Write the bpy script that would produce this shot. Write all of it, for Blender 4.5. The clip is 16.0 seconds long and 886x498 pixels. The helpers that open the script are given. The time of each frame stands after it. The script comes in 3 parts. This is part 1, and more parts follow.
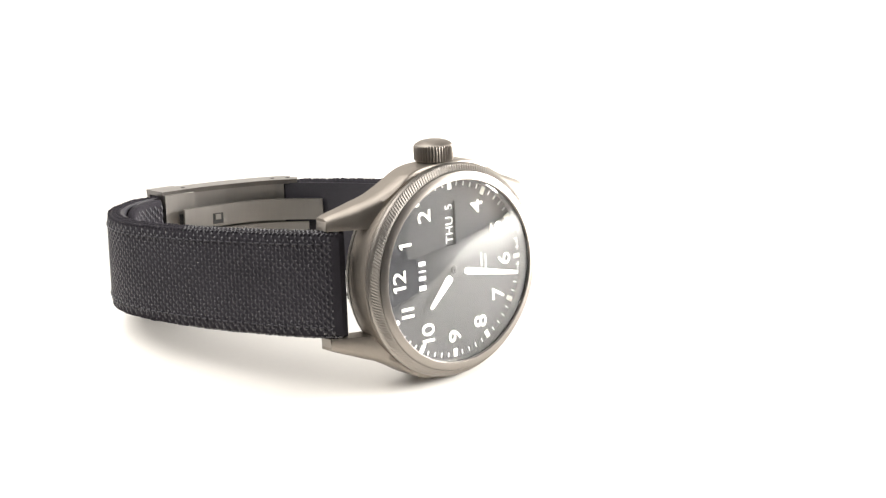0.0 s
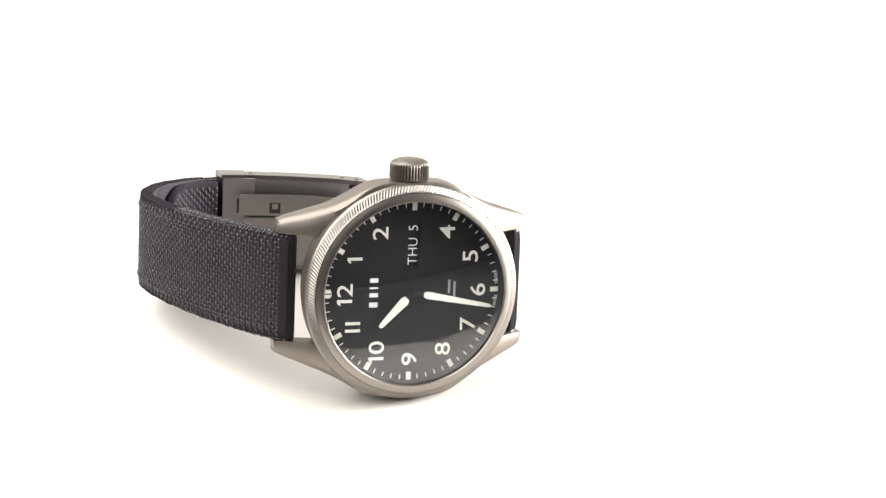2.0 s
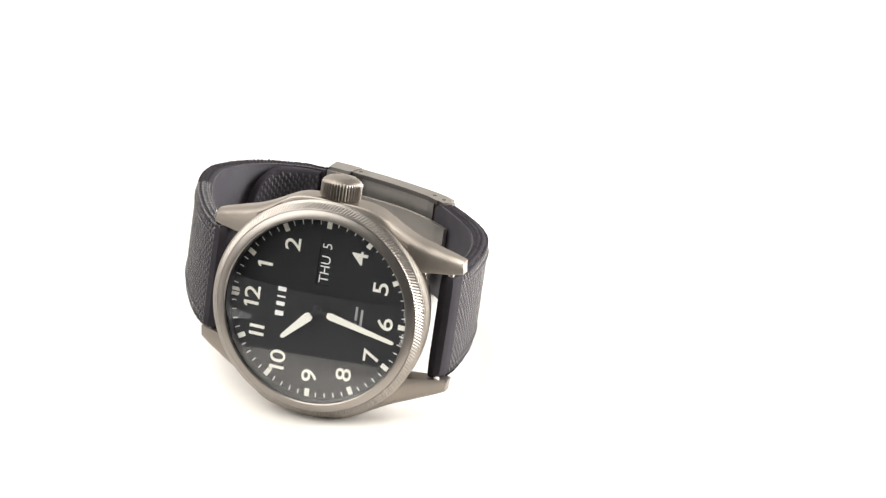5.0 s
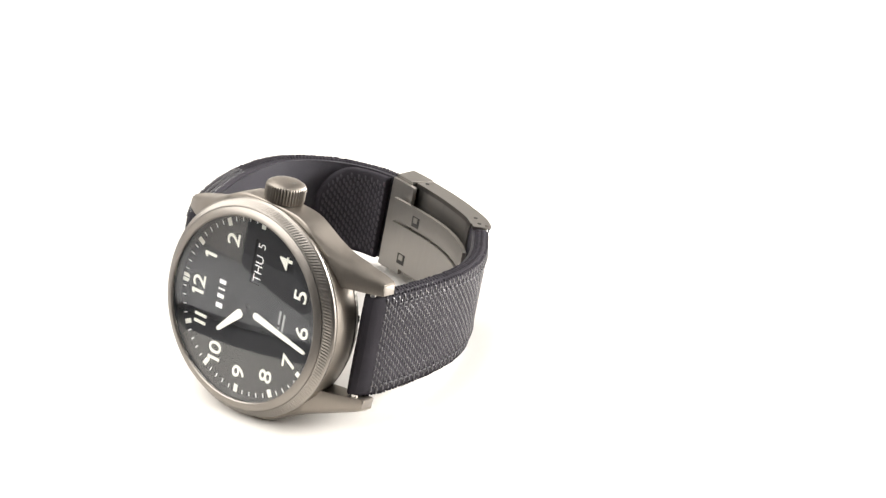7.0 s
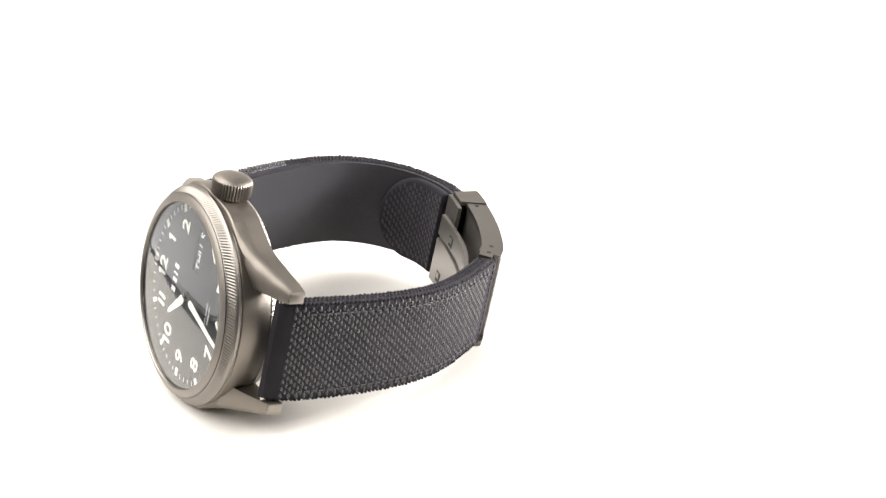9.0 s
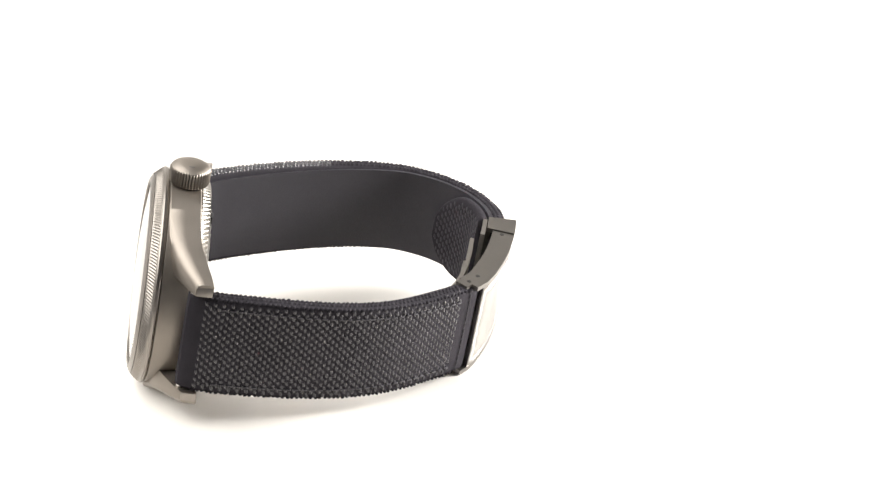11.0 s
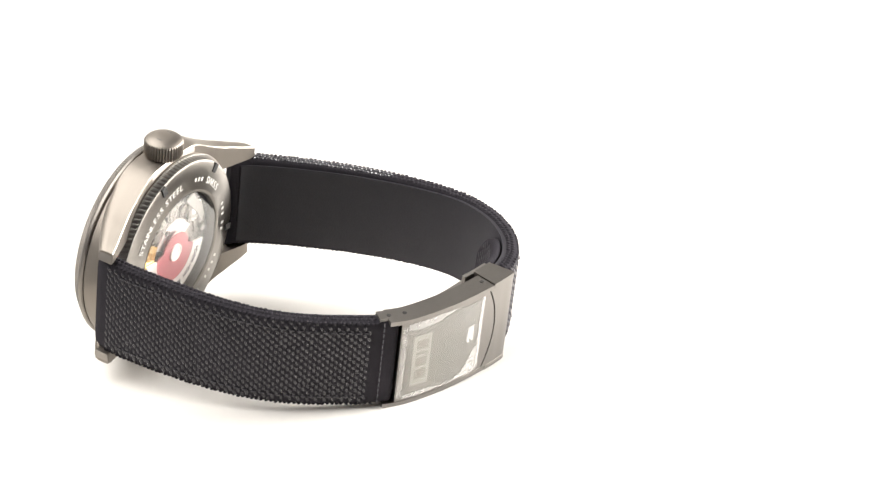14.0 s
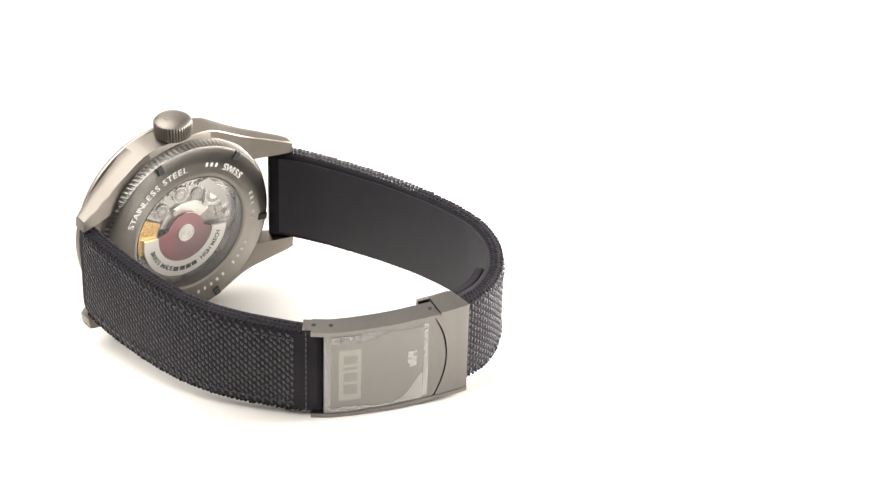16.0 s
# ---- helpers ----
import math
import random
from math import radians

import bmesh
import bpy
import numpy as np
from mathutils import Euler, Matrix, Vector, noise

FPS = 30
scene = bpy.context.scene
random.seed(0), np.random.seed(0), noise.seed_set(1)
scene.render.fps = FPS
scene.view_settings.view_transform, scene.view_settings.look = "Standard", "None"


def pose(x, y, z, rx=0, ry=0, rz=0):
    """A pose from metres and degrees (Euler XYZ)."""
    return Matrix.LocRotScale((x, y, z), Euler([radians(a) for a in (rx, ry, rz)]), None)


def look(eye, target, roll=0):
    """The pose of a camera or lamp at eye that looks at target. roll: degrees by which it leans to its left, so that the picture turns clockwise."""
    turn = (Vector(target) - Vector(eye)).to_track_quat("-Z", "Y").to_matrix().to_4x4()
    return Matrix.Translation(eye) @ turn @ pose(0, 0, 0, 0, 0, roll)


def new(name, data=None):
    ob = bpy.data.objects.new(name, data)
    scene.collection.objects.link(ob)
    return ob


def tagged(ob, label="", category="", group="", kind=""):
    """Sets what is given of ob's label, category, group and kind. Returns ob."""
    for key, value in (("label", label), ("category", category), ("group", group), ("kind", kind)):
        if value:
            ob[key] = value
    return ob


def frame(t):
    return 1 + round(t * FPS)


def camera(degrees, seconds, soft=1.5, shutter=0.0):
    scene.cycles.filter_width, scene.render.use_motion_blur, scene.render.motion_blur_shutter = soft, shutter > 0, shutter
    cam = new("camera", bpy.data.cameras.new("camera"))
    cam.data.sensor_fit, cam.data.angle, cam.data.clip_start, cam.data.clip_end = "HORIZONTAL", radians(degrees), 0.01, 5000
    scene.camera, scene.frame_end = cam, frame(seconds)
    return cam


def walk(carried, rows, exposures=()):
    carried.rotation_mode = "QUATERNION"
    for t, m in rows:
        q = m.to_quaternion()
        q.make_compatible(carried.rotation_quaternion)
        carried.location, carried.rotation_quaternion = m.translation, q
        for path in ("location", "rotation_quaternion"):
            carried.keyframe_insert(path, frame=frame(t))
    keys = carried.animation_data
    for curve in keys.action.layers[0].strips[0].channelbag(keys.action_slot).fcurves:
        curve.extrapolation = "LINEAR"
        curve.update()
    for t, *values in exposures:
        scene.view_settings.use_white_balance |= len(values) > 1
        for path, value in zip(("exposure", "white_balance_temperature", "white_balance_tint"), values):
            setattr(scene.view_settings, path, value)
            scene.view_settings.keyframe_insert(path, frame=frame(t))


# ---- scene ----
# The camera stands still before a slow turntable.
cam = camera(18.051, 16.0, soft=1.35)
walk(cam, [(0.0, pose(0.02671, -0.49787, 0.23554, 66.509, 0.119, -0.103)),
           (16.0, pose(0.02671, -0.49787, 0.23554, 66.509, 0.119, -0.103))],
     exposures=[(0.0, 0.1), (16.0, 0.1)])

TURN_START, TURN_RATE = 0.19, -11.390          # degrees, degrees per second
WATCH_LIES = pose(0.02862, -0.01367, 0.02087, 30.057, -78.436, 99.932)
MM = 0.001


# ---- light ----
def area(name, eye, target, sx, sy, power, colour):
    lamp = bpy.data.lights.new(name, "AREA")
    lamp.shape, lamp.size, lamp.size_y, lamp.energy, lamp.color = "RECTANGLE", sx, sy, power, colour
    ob = new(name, lamp)
    ob.matrix_world = look(eye, target)
    return ob


world = bpy.data.worlds.new("room_air")
world.use_nodes = True
scene.world = world
world.node_tree.nodes["Background"].inputs[0].default_value = (0.9, 0.95, 1.0, 1)
world.node_tree.nodes["Background"].inputs[1].default_value = 0.05
area("ceiling_panel", (-1.0, -0.05, 1.30), (-0.25, 0.05, 0), 2.2, 2.2, 74, (1.0, 0.98, 0.95))
area("side_softbox", (0.37, 0.07, 0.105), (0.02, 0.0, 0.02), 0.18, 0.14, 4.8, (1.0, 0.985, 0.965))


# ---- materials ----
def nodes_of(name):
    m = bpy.data.materials.new(name)
    m.use_nodes = True
    return m, m.node_tree, m.node_tree.nodes["Principled BSDF"]


def material(name, colour, rough=0.5, metal=0.0, vary=0.15, scale=900.0, stretch=(1, 1, 1), bump=0.0, fine=3000.0,
             rough_vary=0.1, specular=0.5, coat=0.0, sheen=0.0, turned=0.0):
    """A surface with stains at one scale and grain at a finer one."""
    m, tree, shader = nodes_of(name)
    link = tree.links.new
    coord = tree.nodes.new("ShaderNodeTexCoord")
    mapping = tree.nodes.new("ShaderNodeMapping")
    mapping.inputs["Scale"].default_value = stretch
    link(coord.outputs["Object"], mapping.inputs[0])
    big, small = tree.nodes.new("ShaderNodeTexNoise"), tree.nodes.new("ShaderNodeTexNoise")
    big.inputs["Scale"].default_value, big.inputs["Detail"].default_value = scale * 0.2, 3
    small.inputs["Scale"].default_value, small.inputs["Detail"].default_value = fine, 2
    link(coord.outputs["Object"], big.inputs[0])
    link(mapping.outputs[0], small.inputs[0])
    mix = tree.nodes.new("ShaderNodeMix")
    mix.data_type = "FLOAT"
    mix.inputs[0].default_value = 0.5
    link(big.outputs[0], mix.inputs[2])
    link(small.outputs[0], mix.inputs[3])
    ramp = tree.nodes.new("ShaderNodeValToRGB")
    ramp.color_ramp.elements[0].position, ramp.color_ramp.elements[1].position = 0.3, 0.7
    for end, f in ((0, 1 - vary), (1, 1 + vary)):
        ramp.color_ramp.elements[end].color = (*[min(1, c * f) for c in colour], 1)
    link(mix.outputs[0], ramp.inputs[0])
    link(ramp.outputs[0], shader.inputs["Base Color"])
    rr = tree.nodes.new("ShaderNodeMapRange")
    rr.inputs[3].default_value, rr.inputs[4].default_value = max(0.02, rough - rough_vary), min(1, rough + rough_vary)
    link(mix.outputs[0], rr.inputs[0])
    link(rr.outputs[0], shader.inputs["Roughness"])
    shader.inputs["Metallic"].default_value = metal
    shader.inputs["Specular IOR Level"].default_value = specular
    shader.inputs["Coat Weight"].default_value = coat
    shader.inputs["Sheen Weight"].default_value = sheen
    if turned:
        around = tree.nodes.new("ShaderNodeTangent")
        around.direction_type, around.axis = "RADIAL", "Z"
        shader.inputs["Anisotropic"].default_value = turned
        link(around.outputs[0], shader.inputs["Tangent"])
    if bump:
        b = tree.nodes.new("ShaderNodeBump")
        b.inputs["Strength"].default_value, b.inputs["Distance"].default_value = bump, 0.0001
        link(small.outputs[0], b.inputs["Height"])
        link(b.outputs[0], shader.inputs["Normal"])
    return m


def glass(name, tint=(1, 1, 1), rough=0.0, ior=1.5):
    m, tree, shader = nodes_of(name)
    shader.inputs["Base Color"].default_value = (*tint, 1)
    shader.inputs["Roughness"].default_value = rough
    shader.inputs["IOR"].default_value = ior
    shader.inputs["Transmission Weight"].default_value = 1
    return m


PAPER = material("white_paper", (0.75, 0.722, 0.682), 0.75, vary=0.015, scale=30, fine=900, bump=0.05)
CARD = material("grey_card", (0.55, 0.55, 0.56), 0.8, vary=0.06, scale=30, fine=500)
DESK = material("dark_desk_top", (0.075, 0.075, 0.08), 0.9, vary=0.1, scale=10, fine=40)
WALL = material("room_wall", (0.17, 0.17, 0.175), 0.9, vary=0.1, scale=10, fine=40)
STEEL = material("brushed_steel", (0.262, 0.234, 0.204), 0.47, 1.0, vary=0.05, scale=500, stretch=(1, 1, 9), fine=700, bump=0.10)
STEEL_FINE = material("satin_steel", (0.29, 0.266, 0.24), 0.38, 1.0, vary=0.05, scale=500, stretch=(0.15, 1, 1), fine=1500, bump=0.06)
POLISHED = material("polished_steel", (0.50, 0.48, 0.45), 0.12, 1.0, vary=0.03, scale=500, rough_vary=0.04)
DARK_STEEL = material("dark_knurled_steel", (0.30, 0.275, 0.25), 0.28, 1.0, vary=0.1, scale=500)
BACK_STEEL = material("dark_satin_steel", (0.27, 0.25, 0.225), 0.36, 1.0, vary=0.05, scale=500, fine=1500, bump=0.03, turned=0.75)
PALE_STEEL = material("pale_steel", (0.37, 0.35, 0.32), 0.42, 1.0, vary=0.04, scale=500)
CLASP_STEEL = material("clasp_steel", (0.225, 0.212, 0.198), 0.34, 1.0, vary=0.05, scale=500, stretch=(0.15, 1, 1), fine=1500, bump=0.05)
# Clasp steel again, its colour raised for light that the inside lacks.
LIT_INNER_STEEL = material("lit_inner_clasp_steel", (0.34, 0.322, 0.30), 0.40, 1.0, vary=0.05, scale=500, stretch=(0.15, 1, 1), fine=1500, bump=0.05)
DIAL = material("matt_black_dial", (0.009, 0.009, 0.0105), 0.55, vary=0.04, scale=300, fine=9000, bump=0.0, specular=0.2)
BLACK = material("black_lacquer", (0.008, 0.008, 0.009), 0.35, vary=0.1)
LUME = material("luminous_white", (0.80, 0.79, 0.70), 0.6, vary=0.03, scale=2000)
SILVER_PRINT = material("silver_print", (0.28, 0.28, 0.27), 0.5, vary=0.05, scale=2000)
PRINT = material("white_print", (0.80, 0.80, 0.78), 0.55, vary=0.03, scale=2000)
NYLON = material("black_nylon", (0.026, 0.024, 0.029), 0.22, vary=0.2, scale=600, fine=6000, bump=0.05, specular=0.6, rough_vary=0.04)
# Rougher copy of the nylon, so the folded-back tail shows no glints.
NYLON_DULL = material("dull_black_nylon", (0.030, 0.0275, 0.033), 0.5, vary=0.25, scale=600, fine=6000, bump=0.1, specular=0.3)
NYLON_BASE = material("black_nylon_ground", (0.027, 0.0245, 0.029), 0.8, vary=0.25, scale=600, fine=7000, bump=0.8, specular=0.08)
LEATHER = material("black_leather_lining", (0.030, 0.028, 0.034), 0.5, vary=0.25, scale=250, fine=4000, bump=0.35, specular=0.35)
SEAM = material("black_seam_thread", (0.035, 0.032, 0.038), 0.45, vary=0.2, scale=3000)
THREAD = material("grey_thread", (0.06, 0.057, 0.066), 0.22, vary=0.2, scale=3000)
RED = material("red_lacquer", (0.165, 0.028, 0.034), 0.35, vary=0.06, scale=900, coat=0.3)
GOLD = material("gilded_brass", (0.80, 0.52, 0.18), 0.28, 1.0, vary=0.06)
ROTOR = material("pale_rotor_metal", (0.80, 0.77, 0.72), 0.42, 1.0, vary=0.04, stretch=(1, 8, 1), fine=1500)
# Black of the print, and of the shade painted in place of cut recesses.
SHADE_AND_PRINT = material("recess_shade_and_print", (0.02, 0.019, 0.018), 0.6, vary=0.1)
ENGRAVED = material("pale_engraving", (0.70, 0.68, 0.64), 0.5, 0.3, vary=0.05)
GREY_MARK = material("grey_marking", (0.16, 0.155, 0.15), 0.55, 0.4, vary=0.05)
SAPPHIRE = glass("sapphire_glass", ior=1.6)
FROST = material("lifted_film", (0.62, 0.60, 0.57), 0.35, vary=0.04, scale=400, fine=900)
FROST.node_tree.nodes["Principled BSDF"].inputs["Alpha"].default_value = 0.35
FILM = glass("clear_plastic_film", (0.90, 0.90, 0.89), 0.10)


# ---- mesh helpers: all lengths of the watch in millimetres, in its own frame
# (x to three o'clock, y to twelve, z out of the dial) ----
def part(name, bm, mat, parent, label="", kind="", smooth=True, local=None):
    bmesh.ops.recalc_face_normals(bm, faces=bm.faces)
    mesh = bpy.data.meshes.new(name)
    for v in bm.verts:
        v.co *= MM
    bm.to_mesh(mesh)
    bm.free()
    mesh.materials.append(mat)
    if smooth:
        mesh.polygons.foreach_set("use_smooth", [True] * len(mesh.polygons))
        mesh.set_sharp_from_angle(angle=radians(38))
    ob = new(name, mesh)
    ob.parent = parent
    if parent is not None and parent.type == "EMPTY":
        ob.matrix_basis = WATCH_LIES
    if local is not None:
        ob.matrix_basis = ob.matrix_basis @ local
    return tagged(ob, label, kind=kind)


def lathe(bm, profile, steps=128, closed=True, move=None):
    """Turns rows of (radius, height) about z."""
    rings = []
    for i in range(steps):
        a = 2 * math.pi * i / steps
        rings.append([bm.verts.new((r * math.cos(a), r * math.sin(a), z)) for r, z in profile])
    n = len(profile)
    for i in range(steps):
        p, q = rings[i], rings[(i + 1) % steps]
        for j in range(n if closed else n - 1):
            k = (j + 1) % n
            bm.faces.new((p[j], q[j], q[k], p[k]))
    if move is not None:
        bmesh.ops.transform(bm, matrix=move, verts=[v for ring in rings for v in ring])
    return bm


def disc(bm, radius, z0, z1, steps=64, centre=(0, 0), move=None):
    lower = [bm.verts.new((centre[0] + radius * math.cos(2 * math.pi * i / steps), centre[1] + radius * math.sin(2 * math.pi * i / steps), z0)) for i in range(steps)]
    upper = [bm.verts.new((v.co.x, v.co.y, z1)) for v in lower]
    for i in range(steps):
        k = (i + 1) % steps
        bm.faces.new((lower[i], lower[k], upper[k], upper[i]))
    bm.faces.new(upper), bm.faces.new(lower[::-1])
    if move is not None:
        bmesh.ops.transform(bm, matrix=move, verts=lower + upper)
    return bm


def block(bm, size, move, bevel=0.0):
    made = bmesh.ops.create_cube(bm, size=1.0, matrix=move @ Matrix.Diagonal((*size, 1)))
    if bevel:
        edges = {e for v in made["verts"] for e in v.link_edges}
        bmesh.ops.bevel(bm, geom=list(edges), offset=bevel, segments=2, affect="EDGES", profile=0.5)
    return bm


def prism(bm, outline, z0, z1, move=None):
    lower = [bm.verts.new((x, y, z0)) for x, y in outline]
    upper = [bm.verts.new((x, y, z1)) for x, y in outline]
    n = len(outline)
    for i in range(n):
        k = (i + 1) % n
        bm.faces.new((lower[i], lower[k], upper[k], upper[i]))
    bm.faces.new(upper), bm.faces.new(lower[::-1])
    if move is not None:
        bmesh.ops.transform(bm, matrix=move, verts=lower + upper)
    return bm


def letters(bm, text, height, move, bold=0.0, thick=0.05):
    """Adds a line of type, centred on move's origin, with capitals of that height."""
    curve = bpy.data.curves.new("type", "FONT")
    curve.body, curve.size, curve.extrude, curve.offset = text, 1.0, 0.0, bold
    curve.resolution_u = 4
    ob = bpy.data.objects.new("type", curve)
    scene.collection.objects.link(ob)
    mesh = bpy.data.meshes.new_from_object(ob.evaluated_get(bpy.context.evaluated_depsgraph_get()))
    bpy.data.objects.remove(ob)
    bpy.data.curves.remove(curve)
    if not len(mesh.vertices):
        return 0.0
    xs, ys = [v.co.x for v in mesh.vertices], [v.co.y for v in mesh.vertices]
    s = height / 0.69
    mid = Vector(((min(xs) + max(xs)) / 2, 0.345, 0))
    if height and text.isdigit():
        s, mid.y = height / (max(ys) - min(ys)), (min(ys) + max(ys)) / 2
    base = [bm.verts.new(move @ ((v.co - mid) * s)) for v in mesh.vertices]
    top = [bm.verts.new(move @ ((v.co - mid) * s + Vector((0, 0, thick)))) for v in mesh.vertices]
    edges = {}
    for f in mesh.polygons:
        bm.faces.new([top[i] for i in f.vertices])
        for key in f.edge_keys:
            edges[key] = edges.get(key, 0) + 1
    for (i, j), n in edges.items():
        if n == 1:
            bm.faces.new((base[i], base[j], top[j], top[i]))
    bpy.data.meshes.remove(mesh)
    return (max(xs) - min(xs)) * s


def frame_of(origin, right, up):
    right, up = Vector(right).normalized(), Vector(up).normalized()
    out = right.cross(up)
    m = Matrix((right, up, out)).transposed().to_4x4()
    m.translation = Vector(origin)
    return m


def curved_letters(bm, text, height, radius, middle, z, inward=False, step=0.86):
    """Type round the back of the watch; middle: the angle in degrees, from the right as seen from behind, with the crown up."""
    widths = [0.42 if c in "I1.- " else 1.05 if c in "MW" else 0.8 for c in text]
    total, at = sum(widths) * height * step, 0.0
    for c, w in zip(text, widths):
        at += w * height * step / 2
        turn = (at - total / 2) / radius
        at += w * height * step / 2
        a = radians(middle) + (turn if inward else -turn)
        out = Vector((math.sin(a), math.cos(a), 0))            # back view: right is +y, up is +x
        along = Vector((math.cos(a), -math.sin(a), 0))         # towards growing angle
        if c != " ":
            m = frame_of(out * radius + Vector((0, 0, z)), along if inward else -along, -out if inward else out)
            letters(bm, c, height, m, 0.012, 0.06)


def smooth_step(a, b, v):
    v = max(0.0, min(1.0, (v - a) / (b - a)))
    return v * v * (3 - 2 * v)


def blend(points, v):
    """A smooth curve through rows of (v, value), with no overshoot."""
    n = len(points)
    slopes = [(points[i + 1][1] - points[i][1]) / (points[i + 1][0] - points[i][0]) for i in range(n - 1)]
    tang = [slopes[0]] + [0.0 if slopes[i - 1] * slopes[i] <= 0 else 2 * slopes[i - 1] * slopes[i] / (slopes[i - 1] + slopes[i]) for i in range(1, n - 1)] + [slopes[-1]]
    for i in range(n - 1):
        if v <= points[i + 1][0] or i == n - 2:
            h = points[i + 1][0] - points[i][0]
            f = max(0.0, min(1.0, (v - points[i][0]) / h))
            return ((2 * f ** 3 - 3 * f ** 2 + 1) * points[i][1] + (f ** 3 - 2 * f ** 2 + f) * h * tang[i]
                    + (3 * f ** 2 - 2 * f ** 3) * points[i + 1][1] + (f ** 3 - f ** 2) * h * tang[i + 1])


# ---- the setting ----
def table_sheet():
    """The white paper sweep: cut round close before the watch, straight on its sides, it bends up far behind."""
    bm = bmesh.new()
    rows = [(-0.0674, 0.0), (-0.04, 0), (-0.02, 0), (0.03, 0), (0.25, 0), (0.5, 0.0)]
    rows += [(0.5 + 0.35 * math.sin(radians(a)), 0.35 - 0.35 * math.cos(radians(a))) for a in range(10, 91, 10)] + [(0.85, 1.0)]
    # Unseen left edge, drawn in to leave a dark band in the glass reflection.
    def left(y):
        return blend([(-0.0674, -0.0566), (-0.04, -0.066), (-0.02, -0.074), (0.03, -0.090), (0.25, -0.1), (0.5, -0.4), (1.0, -0.5)], y)
    grid = [[bm.verts.new((x, y, z)) for x in (left(y), 0, 0.0566, 0.2, 0.42)] for y, z in rows]
    for a, b in zip(grid, grid[1:]):
        for i in range(4):
            bm.faces.new((a[i], a[i + 1], b[i + 1], b[i]))
    # Unseen round front: stands for the turntable's rim mirrored in the glass.
    front = [bm.verts.new((0.088 * math.cos(radians(a)), 0.088 * math.sin(radians(a)), 0)) for a in range(-54, -130, -4)]
    bm.faces.new([grid[0][2], *front, grid[0][0], grid[0][1]][::-1])
    bm.faces.new((grid[0][2], *[bm.verts.new((x, y, 0)) for x, y in ((0.115, -0.073), (0.16, -0.07), (0.42, -0.175))], grid[0][4], grid[0][3]))
    bmesh.ops.recalc_face_normals(bm, faces=bm.faces)
    if bm.faces[0].normal.z < 0:
        bmesh.ops.reverse_faces(bm, faces=bm.faces)
    mesh = bpy.data.meshes.new("ground")
    bm.to_mesh(mesh)
    bm.free()
    mesh.materials.append(PAPER)
    mesh.polygons.foreach_set("use_smooth", [True] * len(mesh.polygons))
    ob = tagged(new("ground", mesh), "seamless overexposed white paper sweep lying on a grey desk", "backdrop", kind="structure")
    solid = ob.modifiers.new("solid", "SOLIDIFY")
    solid.thickness, solid.offset = 0.0005, -1
    bm = bmesh.new()
    bmesh.ops.create_cube(bm, size=1, matrix=Matrix.Translation((0.1, 0.35, -0.0155)) @ Matrix.Diagonal((2.2, 1.7, 0.03, 1)))
    bmesh.ops.bevel(bm, geom=bm.edges, offset=0.004, segments=2, affect="EDGES")
    mesh = bpy.data.meshes.new("desk")
    bm.to_mesh(mesh)
    bm.free()
    mesh.materials.append(DESK)
    bm2 = bmesh.new()
    bmesh.ops.create_cube(bm2, size=1, matrix=Matrix.Translation((-0.530, 0.13, 0.0012)) @ Matrix.Diagonal((0.87, 0.5, 0.0024, 1)))
    board = bpy.data.meshes.new("board")
    bm2.to_mesh(board)
    bm2.free()
    board.materials.append(CARD)
    bm3 = bmesh.new()
    bmesh.ops.create_cube(bm3, size=1, matrix=Matrix.Translation((0.43, 0.15, 0.2)) @ Matrix.Diagonal((0.006, 0.68, 0.4, 1)))
    reflector = bpy.data.meshes.new("panel")
    bm3.to_mesh(reflector)
    bm3.free()
    reflector.materials.append(PAPER)
    tagged(new("panel", reflector), "white card standing upright beside the paper", "card", kind="structure")
    bm4 = bmesh.new()
    bmesh.ops.create_cube(bm4, size=1, matrix=Matrix.Translation((-0.46, 0.20, 0.125)) @ Matrix.Diagonal((0.006, 0.64, 0.245, 1)))
    screen = bpy.data.meshes.new("panel")
    bm4.to_mesh(screen)
    bm4.free()
    screen.materials.append(PAPER)
    tagged(new("panel", screen), "white card standing upright beside the paper", "card", kind="structure")
    tagged(new("board", board), "light grey card lying beside the white paper", "card", kind="structure")
    tagged(new("desk", mesh), "plain grey desk top under the paper", "desk", kind="structure")
    return ob


table_sheet()


def room():
    r, low, high, th = 2.2, -0.8, 1.9, 0.1
    for name, centre, size in (("wall_north", (0, r, 0.55), (2 * r, th, high - low)), ("wall_south", (0, -r, 0.55), (2 * r, th, high - low)),
                               ("wall_east", (r, 0, 0.55), (th, 2 * r - th, high - low)), ("wall_west", (-r, 0, 0.55), (th, 2 * r - th, high - low)),
                               ("floor", (0, 0, low - th / 2), (2 * r + th, 2 * r + th, th)), ("ceiling", (0, 0, high + th / 2), (2 * r + th, 2 * r + th, th))):
        bm = bmesh.new()
        bmesh.ops.create_cube(bm, size=1, matrix=Matrix.Translation(centre) @ Matrix.Diagonal((*size, 1)))
        mesh = bpy.data.meshes.new(name)
        bm.to_mesh(mesh)
        bm.free()
        mesh.materials.append(WALL)
        tagged(new(name, mesh), "plain dim grey studio " + name.split("_")[0], name.split("_")[0], kind="structure")


room()

# ---- the watch ----
watch = tagged(new("wristwatch"), "steel wristwatch with black dial and woven strap lying on its side", "wristwatch")


